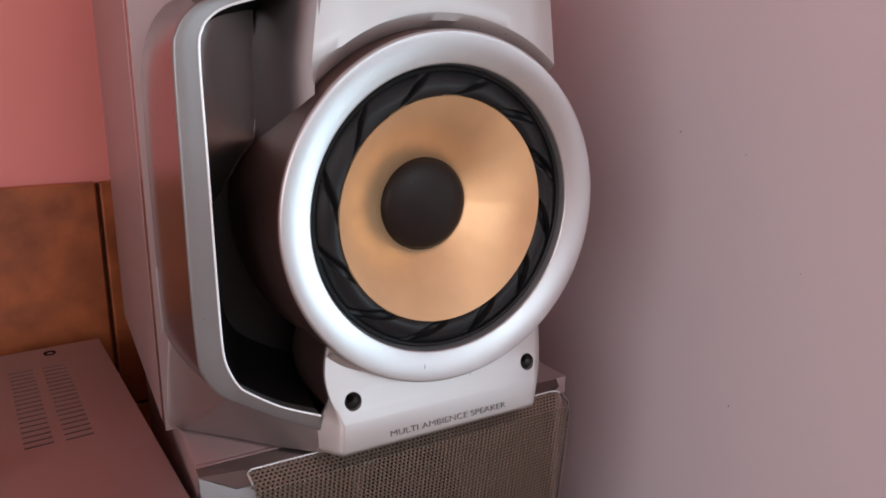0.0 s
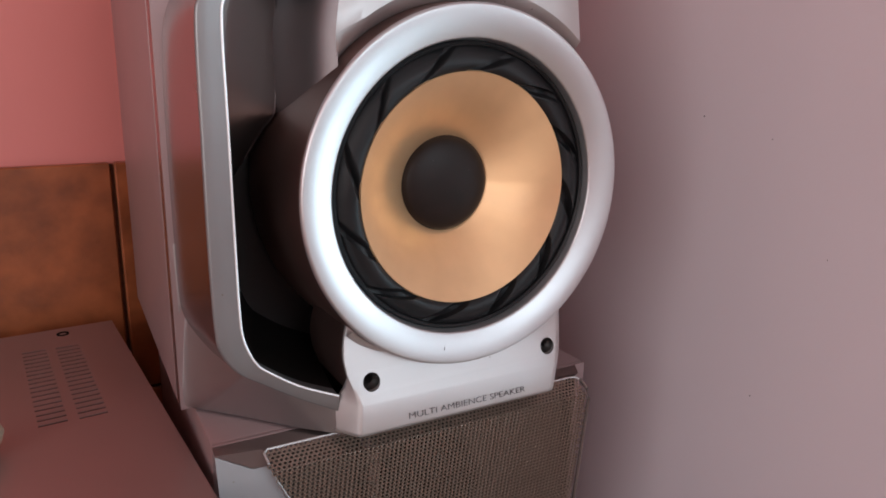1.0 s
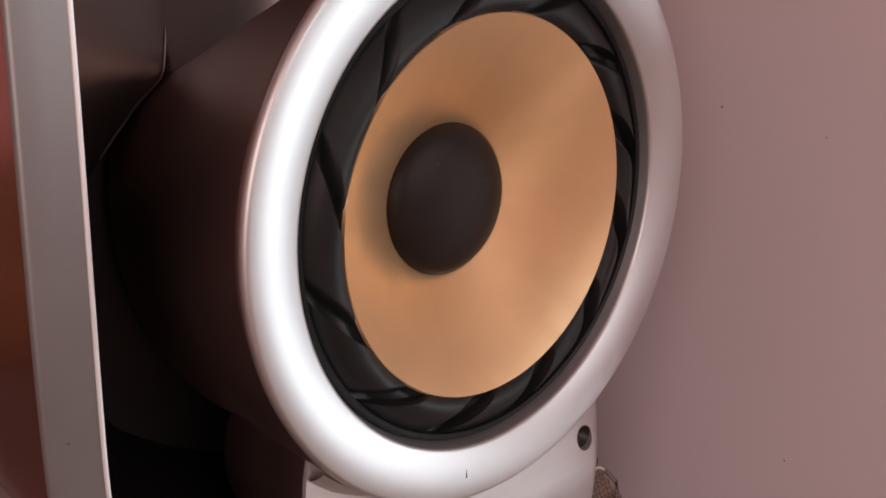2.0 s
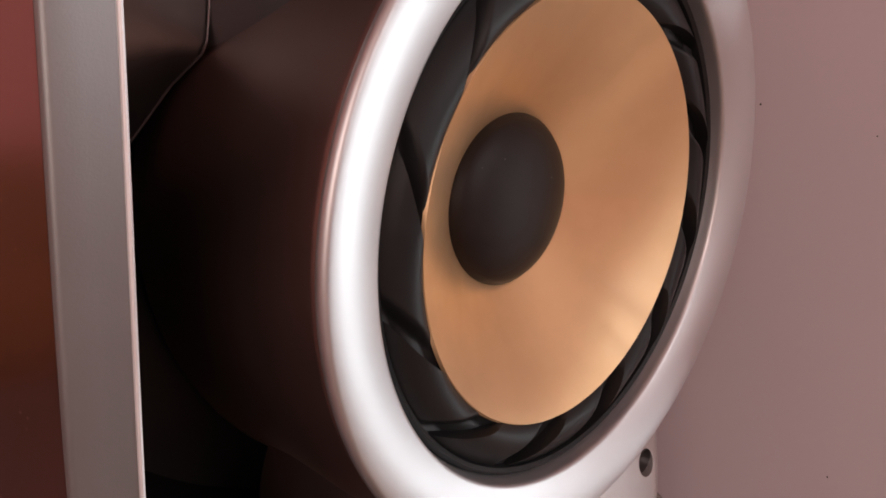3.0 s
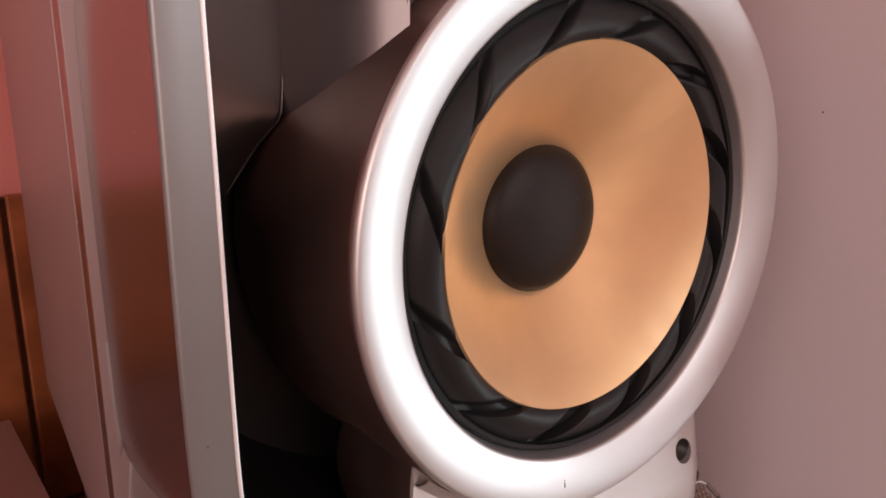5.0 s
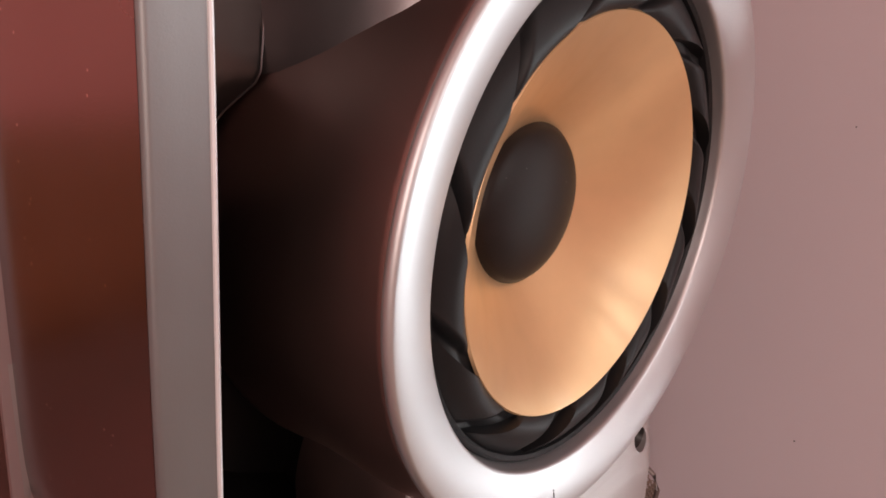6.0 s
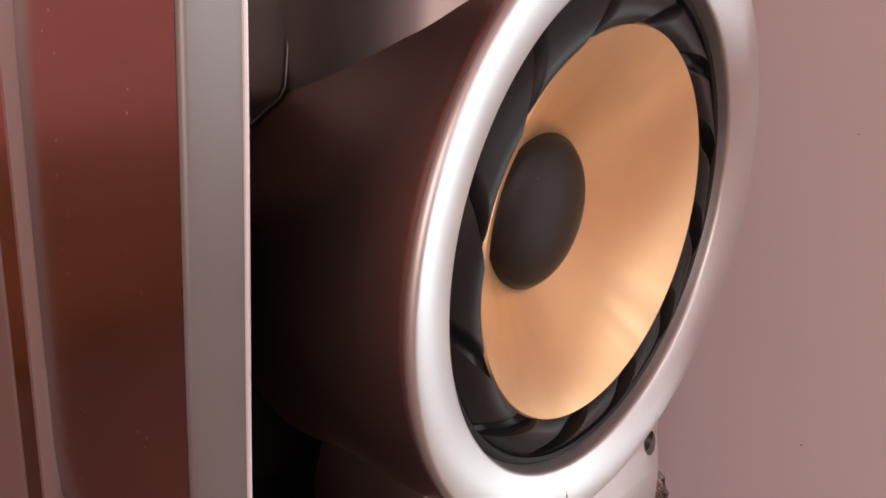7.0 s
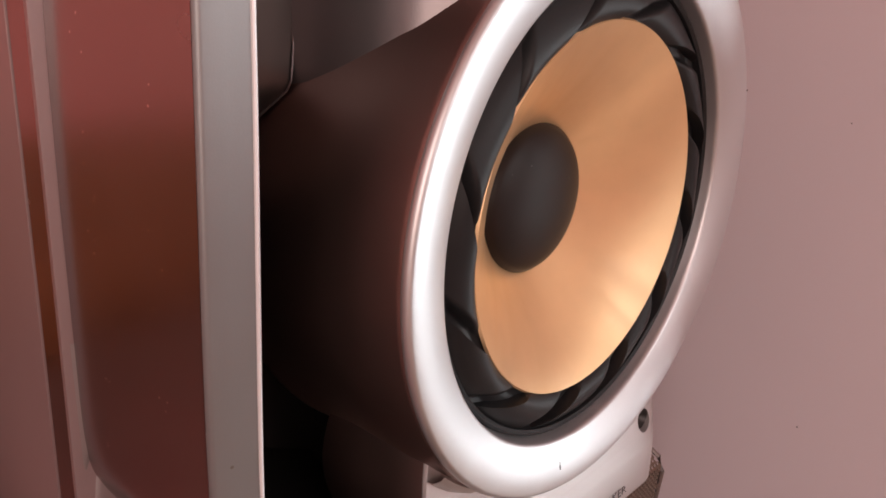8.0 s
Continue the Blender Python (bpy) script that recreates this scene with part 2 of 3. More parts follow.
bm = bmesh.new()
for x0, x1, z0, z1 in ((SX0, SX1, SZ0, SZ0 + 0.05), (SX0, SX1, SZ1 - 0.05, SZ1), (SX0, SX0 + 0.05, SZ0 + 0.05, SZ1 - 0.05), (SX1 - 0.05, SX1, SZ0 + 0.05, SZ1 - 0.05), (0.63, 0.67, SZ0 + 0.05, SZ1 - 0.05)):
    box(bm, x0, x1, -2.94, -2.89, z0, z1)
tagged(part("window_3", bm, white_gloss, smooth=0), "white frame of the wide high window in the wall", "window", kind="structure")
bm = bmesh.new()
for y0, y1, z0, z1 in ((-2.7, -0.4, 0.92, 0.96), (-2.7, -0.4, 2.24, 2.28), (-2.7, -2.66, 0.96, 2.24), (-0.44, -0.4, 0.96, 2.24), (-1.57, -1.53, 0.96, 2.24)):
    box(bm, -1.89, -1.84, y0, y1, z0, z1)
tagged(part("window_2", bm, white_gloss, smooth=0), "white window frame in the pale pink wall", "window", kind="structure")
for sy, sz, sr in ((0.0433, 0.0325, 0.0006), (-0.0223, -0.1501, 0.0005), (-0.012, 0.022, 0.0004), (-0.060, -0.045, 0.0004)):
    bm = bmesh.new()
    bmesh.ops.create_icosphere(bm, subdivisions=1, radius=sr)
    bmesh.ops.translate(bm, verts=bm.verts, vec=(WALL_X, sy, Z0 + sz))
    part("speck", bm, lint, wall_east)

# tile dado on the back wall
TILE_TOP = Z0 - 0.019
dado = bmesh.new()
box(dado, -2.4, 0.2, 0.353, 0.361, TABLE, TILE_TOP - 0.002)
turned(dado, (WALL_X, 0.36, 0))
dado = tagged(part("tile_dado", dado, grout, smooth=0), "terracotta tile dado with dark grout joints", "wall tiles", kind="structure")
TW, TH = 0.25, 0.20
tm = bmesh.new()
box(tm, -TW / 2 + 0.0015, TW / 2 - 0.0015, -0.008, 0, -TH + 0.003, 0, 0.0012, 1)
first = None
for row in range(2):
    for col in range(7):
        u = -0.361 + TW / 2 - (col - 1) * TW       # along the wall from the plastered one
        place = Matrix.Translation((WALL_X, 0.36, 0)) @ Matrix.Rotation(TURN, 4, "Z") @ Matrix.Translation((u, -0.006, 0))
        loc = place.translation
        if first is None:
            first = part("tile", tm, tile_mat, dado, smooth=20, at=(0, 0, 0))
            ob = first
        else:
            ob = new("tile", first.data)
            ob.parent = dado
        ob.location = (loc.x, loc.y, TILE_TOP - row * TH)
        ob.rotation_euler = (0, 0, TURN)

# sideboard that carries everything
bench = thing("sideboard", (-0.5, 0.0, FLOOR), "dark wooden sideboard standing against the walls", "sideboard")
bm = bmesh.new()
box(bm, -1.1, WALL_X - 0.005, -0.20, 0.245, TABLE - 0.03, TABLE, 0.003)
part("top", bm, wood, bench)
for x in (-1.07, WALL_X - 0.06):
    for y in (-0.18, 0.19):
        bm = bmesh.new()
        box(bm, x, x + 0.05, y, y + 0.05, FLOOR, TABLE - 0.03, 0.003)
        part("leg", bm, wood, bench)


# ---- upper loudspeaker ----
BASE = -0.124
speaker = thing("loudspeaker", (0, 0.1, Z0 + BASE), "silver loudspeaker with a tan cone in a round satin silver ring", "loudspeaker")

# cabinet and its front rim
bm = bmesh.new()
box(bm, -0.1378, 0.074, 0.0868, 0.285, Z0 + BASE, Z0 + 0.19, 0.0007)
part("cabinet", bm, vinyl, speaker, "silver-grey vinyl wrapped cabinet")
bm = bmesh.new()
box(bm, -0.1378, 0.073, 0.0706, 0.0728, Z0 + BASE + 0.0005, Z0 + 0.189, 0.0004, 2)
part("front_rim", bm, vinyl, speaker, "pale edge strip of the front moulding")
bm = bmesh.new()
box(bm, -0.1375, 0.072, 0.0726, 0.0850, Z0 + BASE + 0.0007, Z0 + 0.1885)
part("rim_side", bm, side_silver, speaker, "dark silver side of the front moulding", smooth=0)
bm = bmesh.new()
box(bm, -0.1366, 0.071, 0.0848, 0.0872, Z0 + BASE + 0.001, Z0 + 0.188)
part("seam", bm, dark, speaker, smooth=0)

# silver U frame round the recess
OUTER = [(-0.060, 0.1155), (-0.090, 0.1065), (-0.1120, 0.0996), (-0.1205, 0.0945), (-0.1258, 0.0862), (-0.1278, 0.0755), (-0.1281, 0.030),
         (-0.1281, -0.030), (-0.1272, -0.0627), (-0.1255, -0.0710), (-0.1218, -0.0784), (-0.1160, -0.0850), (-0.1078, -0.0906), (-0.0884, -0.1031), (-0.0682, -0.1144)]
INNER = [(-0.060, 0.1105), (-0.0946, 0.1001), (-0.1044, 0.0967), (-0.1105, 0.0930), (-0.1149, 0.0874), (-0.1168, 0.0758), (-0.1164, 0.030),
         (-0.1160, -0.030), (-0.1156, -0.0535), (-0.1148, -0.0640), (-0.1125, -0.0720), (-0.1090, -0.0790), (-0.1046, -0.0837), (-0.0881, -0.0953), (-0.0679, -0.1050)]
BACK = [(-0.060, 0.0703, 0.1235), (-0.090, 0.0703, 0.1145), (-0.1150, 0.0703, 0.1040), (-0.1241, 0.0703, 0.0968), (-0.1305, 0.0703, 0.0850), (-0.1338, 0.0703, 0.0680),
        (-0.1349, 0.0703, 0.030), (-0.1349, 0.0703, -0.030), (-0.1343, 0.0703, -0.060), (-0.1316, 0.0695, -0.0725), (-0.1245, 0.0530, -0.0825), (-0.1163, 0.0185, -0.0853)]
FOOT = [(-0.1374, 0.0712, -0.030), (-0.1374, 0.0712, -0.075), (-0.1372, 0.0712, -0.112), (-0.1354, 0.0708, -0.1215), (-0.1290, 0.0690, -0.1238), (-0.1100, 0.0499, -0.1238),
        (-0.0862, 0.0245, -0.1238), (-0.0690, 0.0085, -0.1238)]
oc = curve([(x, 0, z) for x, z in OUTER])
ic = curve([(x, 0, z) for x, z in INNER])
bc = curve(BACK, 133)


def forward(p):
    """How far the lower arm has come forward where it runs to the pedestal, 0 to 1."""
    return min(1.0, max(0.0, (p.x + 0.112) / 0.044)) if p.z < -0.07 else 0.0


def arm(p, y):
    s = forward(p)
    return up((p.x - 0.0030 * s, y - 0.0090 * s, p.z + 0.0048 * s))


def ring_row(w, y):
    """A line between the frame's outer (0) and inner (1) outline at the depth y."""
    return [arm(Vector((o.x + (i.x - o.x) * w, 0, o.z + (i.z - o.z) * w)), y) for o, i in zip(oc, ic)]


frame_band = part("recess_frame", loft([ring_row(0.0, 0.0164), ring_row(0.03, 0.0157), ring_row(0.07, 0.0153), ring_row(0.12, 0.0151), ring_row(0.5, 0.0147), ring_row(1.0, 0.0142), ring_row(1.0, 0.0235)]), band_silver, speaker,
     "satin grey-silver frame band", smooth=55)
fl = [arm(o, 0.0166) for o in oc]
soft = [sum((bc[min(max(k + d, 0), len(bc) - 1)] for d in range(-10, 11)), Vector((0, 0, 0))) / 21 for k in range(len(bc))]
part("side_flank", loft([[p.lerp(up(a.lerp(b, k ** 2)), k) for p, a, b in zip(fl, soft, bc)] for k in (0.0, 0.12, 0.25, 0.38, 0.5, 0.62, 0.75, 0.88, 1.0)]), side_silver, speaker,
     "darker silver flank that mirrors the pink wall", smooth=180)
edge = [up(p) for p in bc[84:]] + fl[133:]          # end of the flank, then on along the lower arm
sole = [up(p) for p in curve(FOOT, len(edge))]
part("lower_plate", loft([[p.lerp(q, k) for p, q in zip(edge, sole)] for k in (0.0, 0.2, 0.4, 0.6, 0.8, 1.0)]), plate_mat, speaker,
     "satin grey-silver plate running down to the foot", smooth=180)

# dark recess behind the frame
part("recess_well", loft([ring_row(1.0, 0.0230),
                          [up((i.x * 0.97, 0.045, i.z * 0.97)) for i in ic],
                          [up((i.x * 0.90, 0.0690, i.z * 0.88)) for i in ic],
                          [up((-0.05, 0.0700, i.z * 0.5)) for i in ic]]), well_black, speaker, "black plastic recess beside the driver", smooth=40)
# upper panel that leans into the recess, with its crease
top_z, kx, ky, kz = 0.112, -0.0877, 0.0452, 0.0375
CREASE = [up(p) for p in ((-0.1080, 0.0670, 0.0000), (-0.1000, 0.0600, 0.0140), (-0.0924, 0.0528, 0.0287), (kx - 0.0006, ky + 0.0010, kz - 0.0016), (kx, ky, kz + 0.001), (kx + 0.0006, ky + 0.0004, kz + 0.0050),
                            (kx + 0.0014, ky + 0.0010, kz + 0.0130), (kx + 0.0030, ky + 0.0020, top_z))]
HINGE = [up(p) for p in ((-0.1140, 0.0570, -0.0050), (-0.1143, 0.0490, 0.0100), (-0.1146, 0.0432, 0.0240), (-0.1148, 0.0400, 0.0320), (-0.1149, 0.0385, 0.0390), (-0.1150, 0.0378, 0.0430), (-0.1150, 0.0368, 0.0510), (-0.1150, 0.0345, top_z))]
panel = loft([[a.lerp(b, k) for a, b in zip(HINGE, CREASE)] for k in (0.0, 0.25, 0.5, 0.75, 1.0)])
bmesh.ops.solidify(panel, geom=panel.faces[:], thickness=0.0008)
part("recess_panel", panel, gunmetal, speaker, "glossy gunmetal panel with a creased edge", smooth=60)
# column that curves forward from the crease to the hood
plan = [(-0.0892, 0.0520), (-0.0874, 0.0470), (-0.0857, 0.0400), (-0.0838, 0.0325), (-0.0815, 0.0250), (-0.0787, 0.0180), (-0.0750, 0.0112), (-0.0692, 0.0050)]
prow = curve([(x, y, 0) for x, y in plan], 30)
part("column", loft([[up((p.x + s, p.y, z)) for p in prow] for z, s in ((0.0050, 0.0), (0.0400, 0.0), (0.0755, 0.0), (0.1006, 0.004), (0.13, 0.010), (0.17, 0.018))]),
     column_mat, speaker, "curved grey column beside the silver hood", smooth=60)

# hood over the ring
rows_, N = [], 40
for k in range(13):
    s = k / 12
    row = []
    for c in range(N + 1):
        u = c / N
        a0 = radians(133.5 + (49.5 - 133.5) * u)
        low = Vector((0.0995 * math.cos(a0), 0.0, 0.0995 * math.sin(a0)))
        if u < 0.1:
            low *= 1.0 + 0.035 * (1 - u / 0.1)
        high = Vector((-0.052 + u * 0.114, 0, 0.185))
        p = low.lerp(high, s)
        depth = 0.0005 + 0.16 * (p.z - 0.078) + 0.9 * max(0, abs(p.x) - 0.05) ** 1.5
        row.append(up((p.x, depth, p.z)))
    rows_.append(row)
under = []
for c in range(N + 1):
    u = c / N
    a0 = radians(140.0 + (46.0 - 140.0) * u)
    under.append((a0, 0.0918))
rim0 = rows_[0]
mid = [up((0.0955 * math.cos(radians(137 - 89 * c / N)), 0.0055, 0.0955 * math.sin(radians(137 - 89 * c / N)))) for c in range(N + 1)]
deep = [up((0.0925 * math.cos(a0), 0.0112, 0.0925 * math.sin(a0))) for a0, r in under]
groove = [up((0.0895 * math.cos(a0), 0.0118, 0.0895 * math.sin(a0))) for a0, r in under]
hood = part("hood", loft([groove, deep, mid, [p.lerp(q, 0.12) for p, q in zip(rim0, mid)]] + rows_), silver, speaker, "bright silver hood arching over the ring", smooth=40)
bm = loft([[r[-1] for r in rows_], [Vector((0.068, 0.08, r[-1].z)) for r in rows_]])
part("hood_side", bm, silver, speaker)

bm = bmesh.new()
box(bm, -0.0600, 0.0660, 0.0225, 0.0705, Z0 + BASE + 0.001, Z0 - 0.070)
part("foot_core", bm, well_black, speaker, "black core of the foot", smooth=0)

# driver
part("drum", lathe([(0.0890, -0.0034), (0.0906, -0.0034), (0.0911, -0.0028), (0.0913, -0.0010), (0.0915, 0.0020), (0.0919, 0.0060), (0.0925, 0.0110), (0.0930, 0.0160), (0.0933, 0.0220), (0.0935, 0.0300),
                    (0.0939, 0.0400), (0.0946, 0.0460), (0.0956, 0.0540), (0.0968, 0.0640)], 160, (0, 0, Z0)),
     drum_mat, speaker, "dark brown-black drum behind the ring", smooth=60)
RING = [(0.0730, 0.0080), (0.0743, 0.0040), (0.0748, 0.0018), (0.0749, 0.0006), (0.0750, -0.0002), (0.07515, -0.0007)]
for k in range(25):                                # dished face
    u = k / 24
    RING.append((0.0754 + 0.0144 * u, -0.0011 - 0.0040 * (1 - (1 - u) ** 1.7)))
for k in range(1, 17):                             # rounded outer edge
    t = radians(90 - 100 * k / 16)
    RING.append((0.0898 + 0.0015 * math.cos(t), -0.0031 - 0.0020 * math.sin(t)))
part("ring", lathe(RING, 192, (0, 0, Z0)), ring_silver, speaker, "round satin silver trim ring", smooth=60)
part("gasket", lathe([(0.0748, 0.0060), (0.0738, 0.0030), (0.0728, 0.0022), (0.0718, 0.0030), (0.0712, 0.0075)], 128, (0, 0, Z0)), rubber, speaker, "black rubber gasket")

# pleated rubber surround: twelve slanting folds
PER, RAD = 40, 26
bm = bmesh.new()
grid = []
for j in range(RAD + 1):
    v = j / RAD
    r = 0.0592 + (0.0724 - 0.0592) * v
    roll = math.sin(math.pi * (0.05 + 0.95 * v) ** 0.8)
    lean = radians(23) * (1 - v) ** 1.15               # folds run in and on round the cone
    wide = 0.16 + 0.26 * (1 - v)                       # share of a fold that its pocket takes
    deep = min(1.0, v / 0.22) ** 0.7 * min(1.0, (1 - v) / 0.30) ** 0.8
    row = []
    for fold in range(12):
        for k in range(PER):
            ph = k / (PER - 1)
            a = radians(191.7 + 30 * fold) + lean + radians(30) * (0.985 * ph + 0.003)
            ridge = 0.42 * (1 - ph) ** 2.2
            pocket = min(1.0, max(0.0, (ph - 1 + wide) / (0.55 * wide)))
            pocket = pocket * pocket * (3 - 2 * pocket)
            y = 0.0048 - 0.0036 * roll - 0.0030 * deep * (ridge - 1.15 * pocket)
            row.append(bm.verts.new((r * math.cos(a), y, Z0 + r * math.sin(a))))
    grid.append(row)
SEG = len(grid[0])
for a, b in zip(grid, grid[1:]):
    for k in range(SEG):
        j = (k + 1) % SEG
        bm.faces.new((a[k], a[j], b[j], b[k]))
bmesh.ops.recalc_face_normals(bm, faces=bm.faces)
part("surround", bm, rubber, speaker, "pleated black rubber surround", smooth=50)
part("cone", lathe([(0.0600, 0.0036), (0.0594, 0.0029), (0.0560, 0.0050), (0.0500, 0.0090), (0.0420, 0.0149), (0.0340, 0.0215), (0.0254, 0.0293), (0.0240, 0.0305)], 160, (0, 0, Z0)),
     cone_mat, speaker, "tan conical driver diaphragm with a metallic sheen", smooth=60, at=(0, 0, Z0))
cap = [(0.0262, 0.0296), (0.0259, 0.0285), (0.0252, 0.0278)] + [(0.0250 * math.cos(t), 0.0280 - 0.0056 * math.sin(t)) for t in [k * math.pi / 2 / 14 for k in range(1, 14)]] + [(0, 0.0224)]
part("dust_cap", lathe(cap, 96, (0, 0, Z0)), cap_black, speaker, "domed matt black dust cap", smooth=60)

# pedestal under the ring, lofted upwards
FACE = [(-0.1048, -0.0036, -0.0622, 0.0600, -0.0700), (-0.0985, -0.0014, -0.0642, 0.0622, -0.0706), (-0.0900, 0.0013, -0.0672, 0.0640, -0.0708), (-0.0800, 0.0043, -0.0684, 0.0654, -0.0706),
        (-0.0700, 0.0071, -0.0668, 0.0664, -0.0694), (-0.0620, 0.0095, -0.0640, 0.0664, -0.0668)]


def between(rows, t):
    """A smooth step along rows of numbers, t counted in rows."""
    i = min(int(t), len(rows) - 2)
    a, b = rows[i], rows[i + 1]
    before, after = rows[max(i - 1, 0)], rows[min(i + 2, len(rows) - 1)]
    u = t - i
    return [0.5 * (2 * q + (r - p) * u + (2 * p - 5 * q + 4 * r - s) * u * u + (3 * q - p - 3 * r + s) * u ** 3) for p, q, r, s in zip(before, a, b, after)]


SECT = [(-0.1239, 0.0040, -0.0608, 0.0570, -0.0712), (-0.1215, -0.0030, -0.0632, 0.0564, -0.0712), (-0.1196, -0.0056, -0.0638, 0.0562, -0.0712), (-0.1180, -0.0058, -0.0636, 0.0566, -0.0712)]
SECT += [between(FACE, k * 5 / 20) for k in range(21)]
sec = []
for z, y, xl, xr, xs_ in SECT:
    w = min(1.0, max(0.0, (-0.0900 - z) / 0.015))       # 1 where the side slants back into the lower plate, 0 where it goes straight back
    xe, ye = xl + (-0.0722 - xl) * w - 0.0004 * (1 - w), y + 0.0014 + 0.0104 * w
    bend = [(xl + (xe - xl) * (k / 5) ** (1.4 - 0.3 * w), y + (ye - y) * (k / 5) ** (1.6 - 0.4 * w) + 0.0002) for k in range(6)]
    sec.append([up((x_, y_, z)) for x_, y_ in [(0.0680, 0.0450), (xr + 0.0034, 0.0120), (xr + 0.0022, y + 0.0045), (xr + 0.0012, y + 0.0016), (xr, y + 0.0004), (xr - 0.003, y), (xl + 0.0012, y)] + bend
                + [(xe + 0.0010, ye + 0.0030), (xe + 0.0030, ye + 0.0060)]])
ped_bm = loft(sec, closed=True, caps=True)
pedestal = part("pedestal", ped_bm, silver, speaker, "silver foot plate with two screw wells and grey lettering", smooth=50)
side_rows = []
for k in range(21):
    z, y, xl, xr, xs_ = between(FACE, k * 5 / 20)
    side_rows.append([up(p) for p in ((xl - 0.0003, y + 0.0013, z), (xl - 0.0010, y + 0.006, z), (xl - 0.0018, 0.020, z), (xl - 0.0022, 0.032, z), (xl - 0.0024, 0.050, z))])
# the silver side mirrors the dark recess; that darkness is put into its colour
part("foot_side", loft(side_rows[3:]), drum_mat, speaker, "side of the foot turning back into the recess, its dark reflection put into the colour", smooth=60)
LIP = [radians(226 + 44 * k / 30) for k in range(31)]
part("foot_lip", loft([[up((r * math.cos(a), y + 0.0035 * (k / 30), r * math.sin(a))) for k, a in enumerate(LIP)] for r, y in ((0.0925, 0.0030), (0.0940, 0.0034), (0.0958 , 0.0052), (0.0962, 0.0080))]),
     silver, speaker, "thin silver lip under the ring", smooth=60)
cutter_bm = bmesh.new()
for x in (-0.0553, 0.0546):
    join(cutter_bm, lathe([(0, -0.02), (0.0047, -0.02), (0.0047, 0.016), (0, 0.016)], 40, (x, 0, Z0 - 0.0938)))
cutter = part("cutter", cutter_bm, dark)
mod = pedestal.modifiers.new("wells", "BOOLEAN")
mod.operation, mod.object, mod.solver = "DIFFERENCE", cutter, "EXACT"
bpy.context.view_layer.update()
dg = bpy.context.evaluated_depsgraph_get()
cut = bpy.data.meshes.new_from_object(pedestal.evaluated_get(dg))
pedestal.modifiers.clear()
pedestal.data = cut
cut.set_sharp_from_angle(angle=radians(50))
bpy.data.objects.remove(cutter)
for x in (-0.0553, 0.0546):
    well = part("screw_well", lathe([(0.0048, 0.0030), (0.0046, 0.0010), (0.0041, 0.0022), (0.0036, 0.0034), (0.0026, 0.0042), (0.0023, 0.0048), (0.0021, 0.0140), (0, 0.0140)], 40, (x, 0.0001, Z0 - 0.0938)), well_grey, pedestal,
                "dark grey screw well with a black hole")

text = bpy.data.curves.new("lettering", "FONT")
text.body, text.size, text.align_x, text.extrude = "MULTI AMBIENCE SPEAKER", 0.0047, "LEFT", 0.0001
text.offset = -0.00008
tob = new("lettering_curve", text)
bpy.context.view_layer.update()
tm = bpy.data.meshes.new_from_object(tob.evaluated_get(bpy.context.evaluated_depsgraph_get()))
bpy.data.objects.remove(tob)
wide = max(v.co.x for v in tm.vertices)
tb = bmesh.new()
tb.from_mesh(tm)
bmesh.ops.scale(tb, vec=(0.0735 / wide, 1, 1), verts=tb.verts)
bmesh.ops.transform(tb, matrix=Matrix.Translation((-0.0372, -0.0058, Z0 - 0.1160)) @ Matrix.Rotation(radians(90 - 9.3), 4, "X"), verts=tb.verts)
part("lettering", tb, letter, pedestal, "grey printed lettering", smooth=0)


# ---- lower loudspeaker under it ----
low = thing("lower_loudspeaker", (0, 0.1, TABLE), "silver loudspeaker behind a brown perforated metal grille, under another", "loudspeaker")
LT = Z0 + BASE - 0.0012
bm = bmesh.new()
box(bm, -0.1303, 0.1085, 0.0305, 0.24, TABLE, LT, 0.0012)
part("cabinet", bm, vinyl, low)
# front surround of the grille: left cheek, right cheek, lower bar
bm = bmesh.new()
box(bm, -0.1303, 0.1080, 0.0270, 0.0304, LT - 0.012, LT, 0.0006)
part("top_edge", bm, vinyl, low)
A, B, C, G = (-0.1303, 0.0195, LT - 0.0010), (-0.1135, 0.0150, LT - 0.0098), (-0.1062, 0.0135, LT - 0.0092), (-0.1080, 0.0146, LT - 0.0003)
bm = bmesh.new()
for ring in (((-0.1303, 0.0270, LT - 0.0002), A, B, C, G), ((-0.1303, 0.0270, LT - 0.0002), G, (0.0895, 0.0146, LT - 0.0003), (0.0950, 0.0180, LT - 0.0010), (0.1000, 0.0270, LT - 0.0002))):
    bm.faces.new([bm.verts.new(p) for p in ring])
bmesh.ops.remove_doubles(bm, verts=bm.verts, dist=1e-6)
bmesh.ops.recalc_face_normals(bm, faces=bm.faces)
bmesh.ops.solidify(bm, geom=bm.faces[:], thickness=0.0008)
# darker colour paints in the reflection of the upper loudspeaker's dark underside
part("top_chamfer", bm, plate_silver, low, "silver chamfer above the grille, darkened as if mirroring the underside above", smooth=0)
cheek = loft([[Vector(p) for p in ((-0.1303, 0.0195, LT - 0.0016), (-0.1303, 0.0000, LT - 0.060), (-0.1303, 0.0, TABLE))],
              [Vector((B[0], B[1], B[2] - 0.0004)), Vector((-0.1010, -0.0040, LT - 0.060)), Vector((-0.0950, -0.004, TABLE))],
              [Vector((C[0], C[1], C[2] - 0.0004)), Vector((-0.0800, -0.0050, LT - 0.060)), Vector((-0.0680, -0.005, TABLE))],
              [Vector((-0.1040, 0.0280, LT - 0.0100)), Vector((-0.0760, 0.0280, LT - 0.060)), Vector((-0.0640, 0.028, TABLE))]])
bmesh.ops.solidify(cheek, geom=cheek.faces[:], thickness=0.001)
